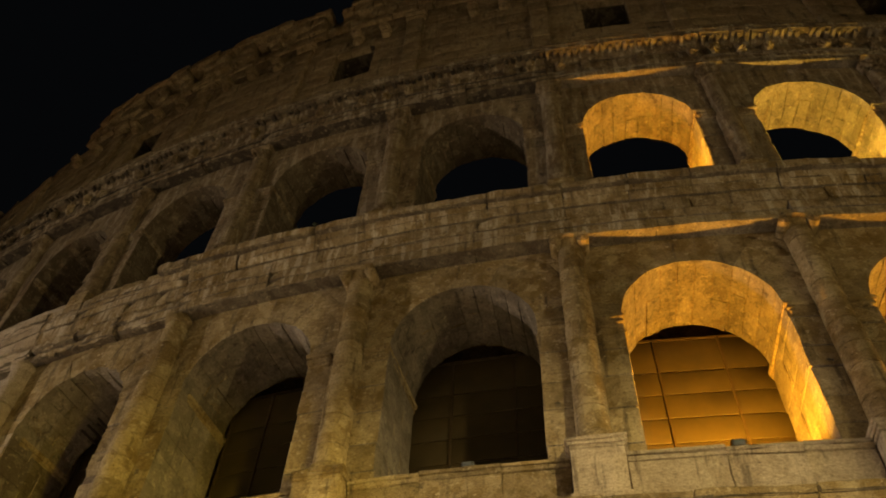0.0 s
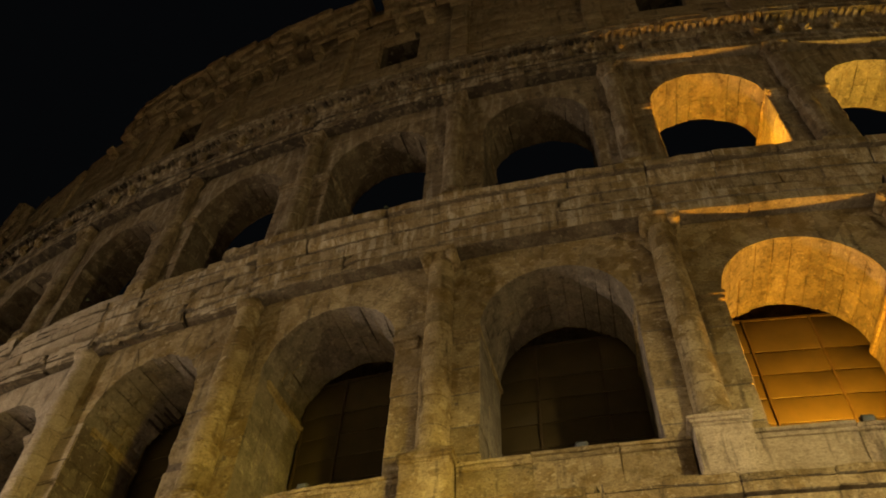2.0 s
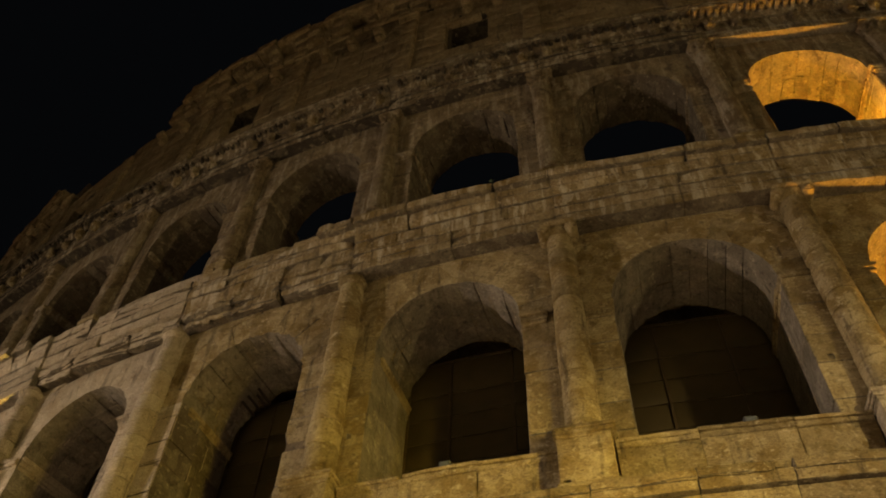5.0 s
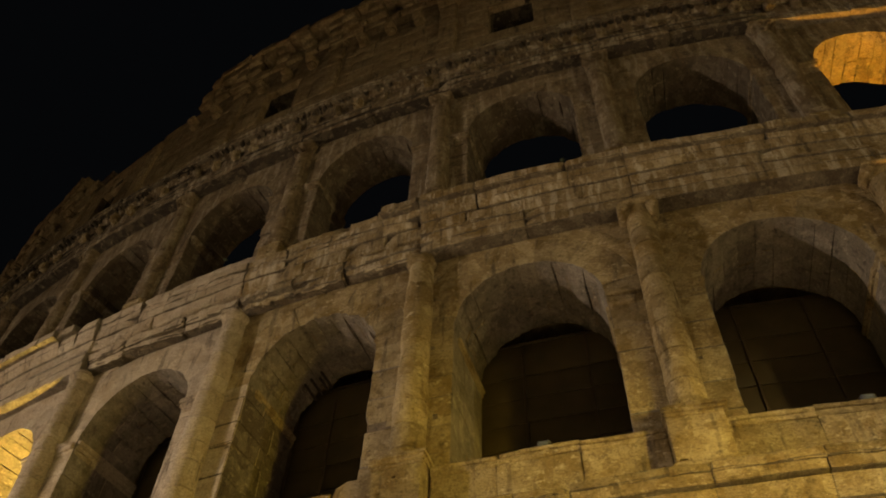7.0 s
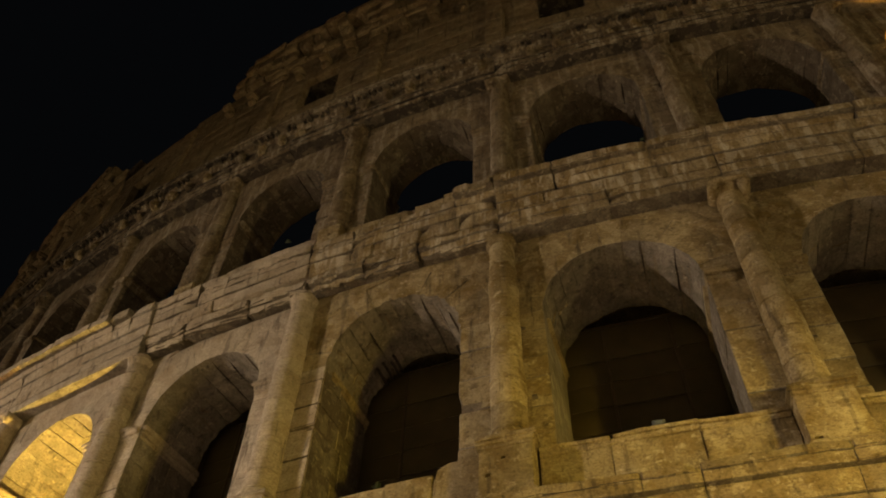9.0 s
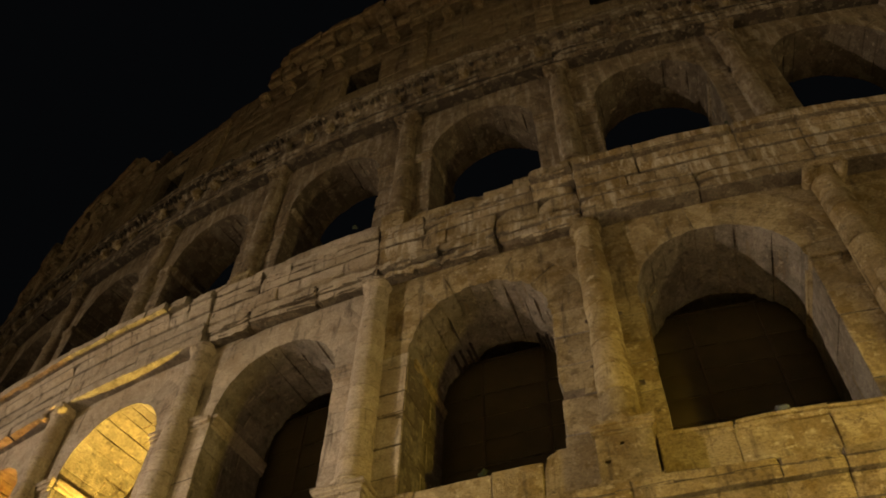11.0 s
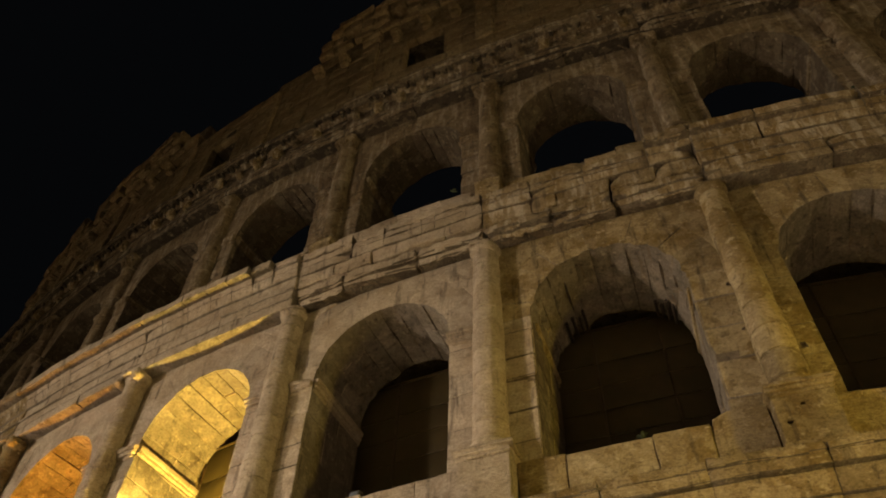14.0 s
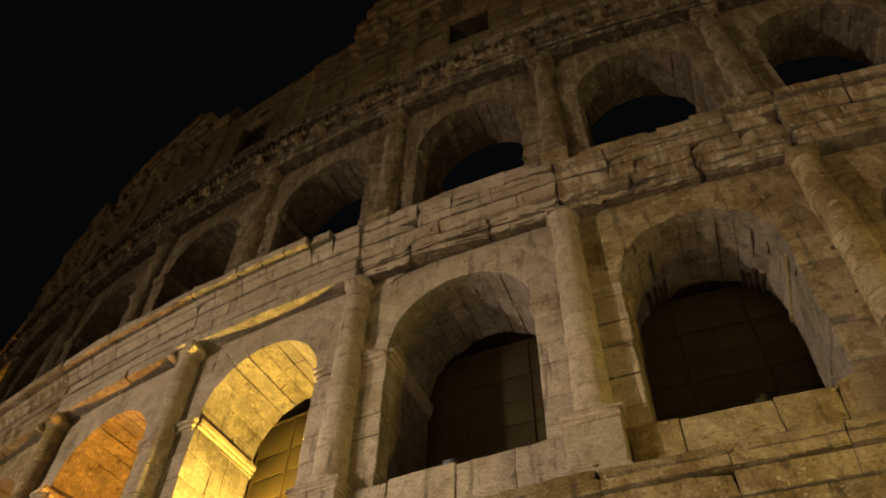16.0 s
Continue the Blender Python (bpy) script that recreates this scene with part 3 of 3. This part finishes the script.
def entablature(i, st, level):
    s0, s1 = i * BAY, (i + 1) * BAY
    za, zt, out = st["arch"], st["top"], st["cornice"]
    ruin = RUINED.get(i, 0.0) if level == 2 else (0.0 if level == 1 else 0.15)
    f = st["face"] - (0.58 - 0.16 * ruin if level == 2 else (0.46 if i in (1, 2, 3) else 0.62) if level == 3 else 0.4)          # face of the architrave
    h = zt - za
    gut = h * (0.15 if level == 2 else 0.085)      # depth of the gutter course
    body = obj("entablature", *box(s0, s1, f + 0.3, st["back"], za + 0.2, zt - 0.12, n=(4, 2, 2), wear=0.005, uneven=0), CORE, building, smooth=0)
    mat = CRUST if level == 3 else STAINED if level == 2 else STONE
    clean = CLEAN if i in (-4, -5, -3) and level == 2 else mat
    # undersides: paler over lit arches, elsewhere darkened to paint in the soffit shade
    under = VAULT if i in (1, 2, 3) or level == 2 and i in (-4, -5, -6) else DEEP_SHADE if level == 3 else UNDER
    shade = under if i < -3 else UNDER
    z1, z2, z3 = za + h * 0.36, za + h * (0.58 if level == 2 else 0.62), za + h * (0.72 if level == 2 else 0.80)
    # architrave in fasciae
    at = cuts(s0, s1, 2.2 if ruin > 0.3 else 3.0)
    for a, b in zip(at[:-1], at[1:]):
        g = rng.uniform(-0.02, 0.02) + (rng.uniform(0, 0.12) if ruin > 0.3 else 0)
        e = 0.01 + 0.03 * ruin
        for k, (p0, p1, inset) in enumerate(((0, 0.45, 0.05), (0.45, 0.88, 0.02), (0.88, 1.0, -0.04))):
            if k == 2 and rng.random() < 0.3 + ruin:
                continue
            lift = rng.uniform(0.0, 0.22) if (k == 0 and rng.random() < ruin) else 0
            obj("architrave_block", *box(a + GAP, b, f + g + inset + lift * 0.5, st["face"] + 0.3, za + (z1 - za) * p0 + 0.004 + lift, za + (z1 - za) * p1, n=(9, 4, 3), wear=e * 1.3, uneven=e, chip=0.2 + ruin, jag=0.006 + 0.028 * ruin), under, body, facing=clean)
    # frieze
    at = cuts(s0, s1, 1.5)
    for a, b in zip(at[:-1], at[1:]):
        g = rng.uniform(-0.02, 0.03)
        obj("frieze_block", *box(a + GAP, b, f + 0.06 + g, st["face"] + 0.3, z1 + 0.01, z2, n=(5, 3, 4), wear=0.012 + 0.012 * ruin, uneven=0.012 + 0.02 * ruin, chip=0.12 + 0.4 * ruin, pits=0.4), clean, body)
    # cornice: bed moulding, dentils, corona, gutter course
    at = cuts(s0, s1, 2.6 if level == 1 else 1.7 if ruin > 0.3 else 0.95 if i == -4 and level == 2 else 2.3)
    for a, b in zip(at[:-1], at[1:]):
        gone = level == 2 and LOST[0] < (a + b) / 2 < LOST[1]
        worn = ruin * (0.4 if gone else 1.0)
        reach = out if not gone else f - rng.uniform(0.0, 0.12)
        far = min(1.0, max(0.0, (-3.02 * BAY - (a + b) / 2) / (0.3 * BAY))) if level == 2 and i < -3 else 0.0
        if level == 2 and i < -3:
            reach = f - 0.10 + (out - 0.24 - f + 0.10) * far
        reach += rng.uniform(-0.03, 0.04) * (0.2 if level == 1 else 0.4 + 0.6 * worn)
        chip = 0.05 if level == 1 else 0.15 + 0.3 * worn
        mid = f + (reach - f) * (0.25 if level == 2 else 0.4)
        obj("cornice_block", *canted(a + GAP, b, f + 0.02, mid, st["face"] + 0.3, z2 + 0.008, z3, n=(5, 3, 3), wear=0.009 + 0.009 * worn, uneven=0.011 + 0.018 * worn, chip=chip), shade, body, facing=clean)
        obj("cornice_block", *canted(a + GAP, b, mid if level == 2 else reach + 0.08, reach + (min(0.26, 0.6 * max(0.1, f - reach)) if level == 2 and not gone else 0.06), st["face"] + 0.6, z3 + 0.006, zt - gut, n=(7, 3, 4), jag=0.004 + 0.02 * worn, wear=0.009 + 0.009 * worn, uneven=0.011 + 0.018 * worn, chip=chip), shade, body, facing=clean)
        if level == 2 or rng.random() > 0.04:
            top = zt + rng.uniform(-0.05, 0.04) + (rng.uniform(-0.05, 0.16) * worn)
            slope = 0.06 + 0.14 * far

            def f_top(u, v, w, a=a + GAP + rng.uniform(0, 0.05) * worn, b=b - rng.uniform(0, 0.05) * worn, reach=reach, top=top, slope=slope):
                z0 = zt - gut + 0.005 - slope * (1 - v)
                return a + (b - a) * u, reach + (st["face"] + 0.5 - reach) * v, z0 + (top - slope * (1 - v) - z0) * w
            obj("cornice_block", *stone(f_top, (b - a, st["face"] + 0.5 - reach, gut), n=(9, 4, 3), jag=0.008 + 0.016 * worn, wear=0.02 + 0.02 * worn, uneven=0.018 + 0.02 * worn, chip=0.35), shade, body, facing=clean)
    if level == 3:
        n = 22
        for k in range(n):
            if rng.random() < (0.04 if i in (1, 2) else 0.3):
                continue
            c = s0 + BAY * (k + 0.5) / n
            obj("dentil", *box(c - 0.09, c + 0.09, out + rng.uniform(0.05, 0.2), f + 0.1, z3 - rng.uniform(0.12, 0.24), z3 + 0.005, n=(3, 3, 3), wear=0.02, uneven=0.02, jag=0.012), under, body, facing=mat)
        for k in range(6):
            c = s0 + BAY * (k + 0.5) / 6 + rng.uniform(-0.12, 0.12)
            if rng.random() < 0.25:
                continue
            obj("console", *box(c - 0.2, c + 0.2, f - rng.uniform(0.12, 0.3), f + 0.15, z1 + 0.05, z2 + rng.uniform(0.0, 0.15), n=(4, 3, 4), wear=0.07, uneven=0.05, jag=0.03), STAINED if rng.random() < 0.6 else HIGH, body)


ATTIC_FACE, ATTIC_TOP = 1.25, 46.4
FALLEN = (-5.05 * BAY, -3.52 * BAY)       # stretch whose crowning courses have fallen


def attic_bay(i):
    s0, s1 = i * BAY, (i + 1) * BAY
    sc = (s0 + s1) / 2
    has_window = i % 2 == 1
    w0, w1, v0, v1 = sc - 1.18, sc + 1.12, 40.0, 43.3
    z0, z1 = 36.3, 45.6 if FALLEN[0] < sc < FALLEN[1] else ATTIC_TOP
    fr, bk = ATTIC_FACE + 0.05, 3.3
    if has_window:
        pieces = [box(s0, w0 - 0.04, fr, bk, z0, z1, n=(2, 2, 2), wear=0.002, uneven=0), box(w1 + 0.04, s1, fr, bk, z0, z1, n=(2, 2, 2), wear=0.002, uneven=0),
                  box(w0 - 0.04, w1 + 0.04, fr, bk, z0, v0 - 0.04, n=(2, 2, 2), wear=0.002, uneven=0), box(w0 - 0.04, w1 + 0.04, fr, bk, v1 + 0.04, z1, n=(2, 2, 2), wear=0.002, uneven=0)]
    else:
        pieces = [box(s0, s1, fr, bk, z0, z1, n=(3, 2, 2), wear=0.002, uneven=0)]
    # window bays swap in the darker core so the reveals look unlit
    wall = obj("attic_wall", *join(*pieces), DEEP_SHADE if has_window else CORE, building, smooth=0)
    top_z = 45.75 if FALLEN[0] < sc < FALLEN[1] else ATTIC_TOP
    courses = [36.3, 37.3, 38.35, 39.2, 40.0, 41.1, 42.2, 43.3, 44.1, 44.7, 45.2, top_z]
    for k, (a, b) in enumerate(zip(courses[:-1], courses[1:])):
        inside = has_window and 40.0 < (a + b) / 2 < 43.3
        for e0, e1 in (((s0, w0), (w1, s1)) if inside else ((s0, s1),)):
            at = cuts(e0, e1, 1.5)
            for p, q in zip(at[:-1], at[1:]):
                lip = rng.uniform(-0.015, 0.015)
                if rng.random() < 0.05:
                    lip += 0.03
                deep = ATTIC_FACE + 0.4
                obj("block", *box(p + GAP, q, ATTIC_FACE + lip, deep, a + GAP, b, n=(4, 2, 4), wear=0.014, uneven=0.014, chip=0.15, pits=0.3), ATTIC, wall)
    # pilaster on the axis
    z = 37.3
    while z < 44.9:
        h = rng.uniform(0.8, 1.3)
        n = z + h if 45.0 - (z + h) > 0.5 else 45.0
        obj("pilaster_block", *box(s0 - 0.48, s0 + 0.48, ATTIC_FACE - 0.2 + rng.uniform(-0.03, 0.04), ATTIC_FACE + 0.1, z + GAP, n, n=(4, 3, 4), wear=0.035, uneven=0.025, chip=0.4), ATTIC, wall)
        z = n
    for za, zb, out in ((36.32, 36.9, 0.42), (36.9, 37.29, 0.33), (45.0, 45.35, 0.32), (45.35, 45.8, 0.42)):
        if za > 44 and FALLEN[0] < s0 < FALLEN[1]:
            continue
        obj("pilaster_block", *box(s0 - 0.5 - out * 0.3, s0 + 0.5 + out * 0.3, ATTIC_FACE - out, ATTIC_FACE + 0.1, za, zb - 0.006, n=(4, 3, 3), wear=0.05, uneven=0.03, chip=0.5), ATTIC, wall)
    # corbels for the awning masts
    for k in range(3):
        c = s0 + BAY * (k + 1) / 4 + rng.uniform(-0.06, 0.06)
        if rng.random() < 0.12 or FALLEN[0] < c < FALLEN[1]:
            continue
        pieces = [box(c - 0.3, c + 0.3, ATTIC_FACE - 0.62, ATTIC_FACE + 0.2, 44.35, 44.75, n=(3, 4, 3), wear=0.07, uneven=0.04),
                  box(c - 0.26, c + 0.26, ATTIC_FACE - 0.36, ATTIC_FACE + 0.2, 43.95, 44.37, n=(3, 4, 3), wear=0.07, uneven=0.04)]
        obj("corbel", *join(*pieces), ATTIC, wall)
    # crowning cornice, with a notch over each corbel
    for a, b in ((s0, min(s1, FALLEN[0])), (max(s0, FALLEN[1]), s1)):
        if b - a > 0.2:
            top = obj("crown_backing", *box(a, b, 1.5, 3.2, ATTIC_TOP, ATTIC_TOP + 2.8, n=(3, 2, 2), wear=0.02, uneven=0.03), CORE, building)
    rows = ((46.4, 47.1, 1.02), (47.1, 48.0, 0.85), (48.0, 48.9, 0.7), (48.9, 49.6, 0.58))
    for row, (a, b, r0) in enumerate(rows):
        at = cuts(s0, s1, 0.95 if row in (1, 2) else 1.25, 0.3)
        for j, (p, q) in enumerate(zip(at[:-1], at[1:])):
            if FALLEN[0] - 0.3 - 0.7 * row < (p + q) / 2 < FALLEN[1] + 0.3 * row:
                continue
            if row in (1, 2) and j % 2 and rng.random() < 0.6:
                continue
            if row == 3 and rng.random() < 0.1:
                continue
            obj("block", *box(p + GAP, q - rng.uniform(0, 0.08), r0 + rng.uniform(-0.08, 0.12), 3.0, a + 0.005, b + rng.uniform(-0.06, 0.08) * (row == 3), n=(4, 3, 4), wear=0.04, uneven=0.035, chip=0.6, jag=0.02), ATTIC, top)


for i in range(FIRST, LAST + 1):
    obj("bay_wall", *bay_core((i + 0.5) * BAY, 0, ONE["spring"], ONE["arch"] + 0.1, ONE["face"], ONE["back"]), STONE, building, smooth=0)
    entablature(i, ONE, 1)
    for st, upper in ((TWO, False), (THREE, True)):
        arcade_bay(i, st, upper)
        half_column(i, st, upper)
        pedestal(i, st, upper)
        sill(i, st)
    entablature(i, TWO, 2)
    entablature(i, THREE, 3)
    attic_bay(i)


def vault_irons(i, angles):
    """Short iron cramps let into the vault near its inner edge."""
    lean, hw = UNEVEN[i]
    sc, st = (i + 0.5) * BAY + lean, TWO
    for a in angles:
        q = hw - 0.06
        s, z = sc - q * math.cos(a), st["spring"] + q * math.sin(a)
        reach = rng.uniform(0.45, 0.75)
        obj("iron_cramp", *rod((s, st["back"] - reach, z), (s, st["back"] + 0.05, z - 0.02), 0.045, 8), IRON, building)


vault_irons(-2, (0.75, 0.88, 1.0, 1.08, 2.2, 2.3, 2.4, 2.52))


# inner ambulatory behind the second arcade
def ambulatory():
    s0, s1 = FIRST * BAY, (LAST + 1) * BAY
    for name, r0, r1, z0, z1 in (("inner_wall", 7.6, 8.2, 0, 24.0), ("gallery_vault", 3.22, 7.58, 22.6, 23.4), ("gallery_floor", 3.22, 7.58, 11.6, 12.3)):
        obj(name, *box(s0, s1, r0, r1, z0, z1, n=(40, 2, 2), wear=0.01, uneven=0), STONE, building, smooth=0)


ambulatory()
# unseen baffles added so the arch lamps don't leak along the gallery
for i in range(FIRST, LAST + 2):
    obj("cross_wall", *box(i * BAY - 0.5, i * BAY + 0.5, 3.22, 7.58, 12.3, 22.6, n=(2, 2, 2), wear=0.01, uneven=0), STONE, building, smooth=0)


# ---- screens in the arches ----
def screen(i):
    sc, r = (i + 0.5) * BAY, 3.62
    th = new("panel_screen")
    th.location = world_at(sc, r, 12.3)
    th["base"] = list(th.location)
    tagged(th, "brown sheet panel screen in a steel frame closing an arch", "screen", group="arch screens")
    cols = (-2.5, -1.05, 1.05, 2.5)
    rows = [12.9 + 0.9 * k for k in range(9)]
    rows[-1] = 20.55
    for c0, c1 in zip(cols[:-1], cols[1:]):
        for a, b in zip(rows[:-1], rows[1:]):
            t = rng.uniform(-0.008, 0.008)
            obj("panel", *box(sc + c0 + 0.03, sc + c1 - 0.03, r + t, r + 0.04 + t, a + 0.02, b - 0.02, n=(3, 2, 3), wear=0.006, uneven=0.004), SHEET, th)
    for c in cols:
        obj("post", *box(sc + c - 0.04, sc + c + 0.04, r - 0.06, r + 0.05, 12.3, 20.6, n=(2, 2, 2), wear=0.005, uneven=0), RAIL, th)
    for z in rows:
        obj("rail", *box(sc + cols[0], sc + cols[-1], r + 0.012, r + 0.06, z - 0.018, z + 0.018, n=(3, 2, 2), wear=0.004, uneven=0), RAIL, th)
    obj("rail", *box(sc + cols[0], sc + cols[-1], r - 0.05, r + 0.05, 20.55, 20.64, n=(3, 2, 2), wear=0.004, uneven=0), RAIL, th)


for i in range(FIRST, LAST + 1):
    screen(i)


# ---- floodlights on the sills ----
def floodlight(i, st, lit):
    s, r, z = (i + (0.54, 0.48, 0.47, 0.5)[i % 4]) * BAY, st["face"] - 0.2, st["sill"] + 0.02
    th = new("floodlight")
    th.location = world_at(s, r, z)
    th["base"] = list(th.location)
    tagged(th, "small grey box floodlight %s on the arch sill" % ("switched on" if lit else "switched off"), "floodlight", group="sill floodlights")
    obj("housing", *box(s - 0.15, s + 0.15, r, r + 0.18, z + 0.03, z + 0.22, n=(3, 3, 3), wear=0.02, uneven=0), STEEL, th)
    obj("lamp_glass", *box(s - 0.10, s + 0.10, r - 0.012, r + 0.02, z + 0.07, z + 0.18, n=(3, 2, 3), wear=0.008, uneven=0), LENS, th)
    for side in (-1, 1):
        obj("bracket", *box(s + side * 0.165 - 0.012, s + side * 0.165 + 0.012, r + 0.06, r + 0.12, z - 0.03, z + 0.2, n=(2, 2, 2), wear=0.003, uneven=0), IRON, th)


for i in range(-6, LAST + 1):
    if i != -2:
        floodlight(i, TWO, i in (1, 2, -4, -5, -6))


# ---- weeds on the ledges ----
def weed(s, r, z, size):
    pieces = []
    for k in range(26):
        a, tilt = rng.uniform(0, 6.28), rng.uniform(0.2, 1.2)
        d = np.array([math.cos(a) * math.sin(tilt), math.sin(a) * math.sin(tilt), math.cos(tilt)]) * size * rng.uniform(0.6, 1.1)
        w = np.array([-math.sin(a), math.cos(a), 0]) * size * 0.09
        o = np.array([s, r, z])
        p = np.array([o - w * 0.4, o + w * 0.4, o + d * 0.6 + w, o + d * 0.6 - w, o + d - np.array([0, 0, size * 0.2])])
        pieces.append((bend(p), [(0, 1, 2, 3), (3, 2, 4)]))
    tagged(obj("weed", *join(*pieces), LEAF), "small dark green weed growing on the stone sill", "plant", group="weeds")


weed(-1.49 * BAY, 0.34, 13.55, 0.22)
weed(-2.12 * BAY, -0.3, 24.5, 0.15)
weed(-0.28 * BAY, -0.3, 24.5, 0.13)
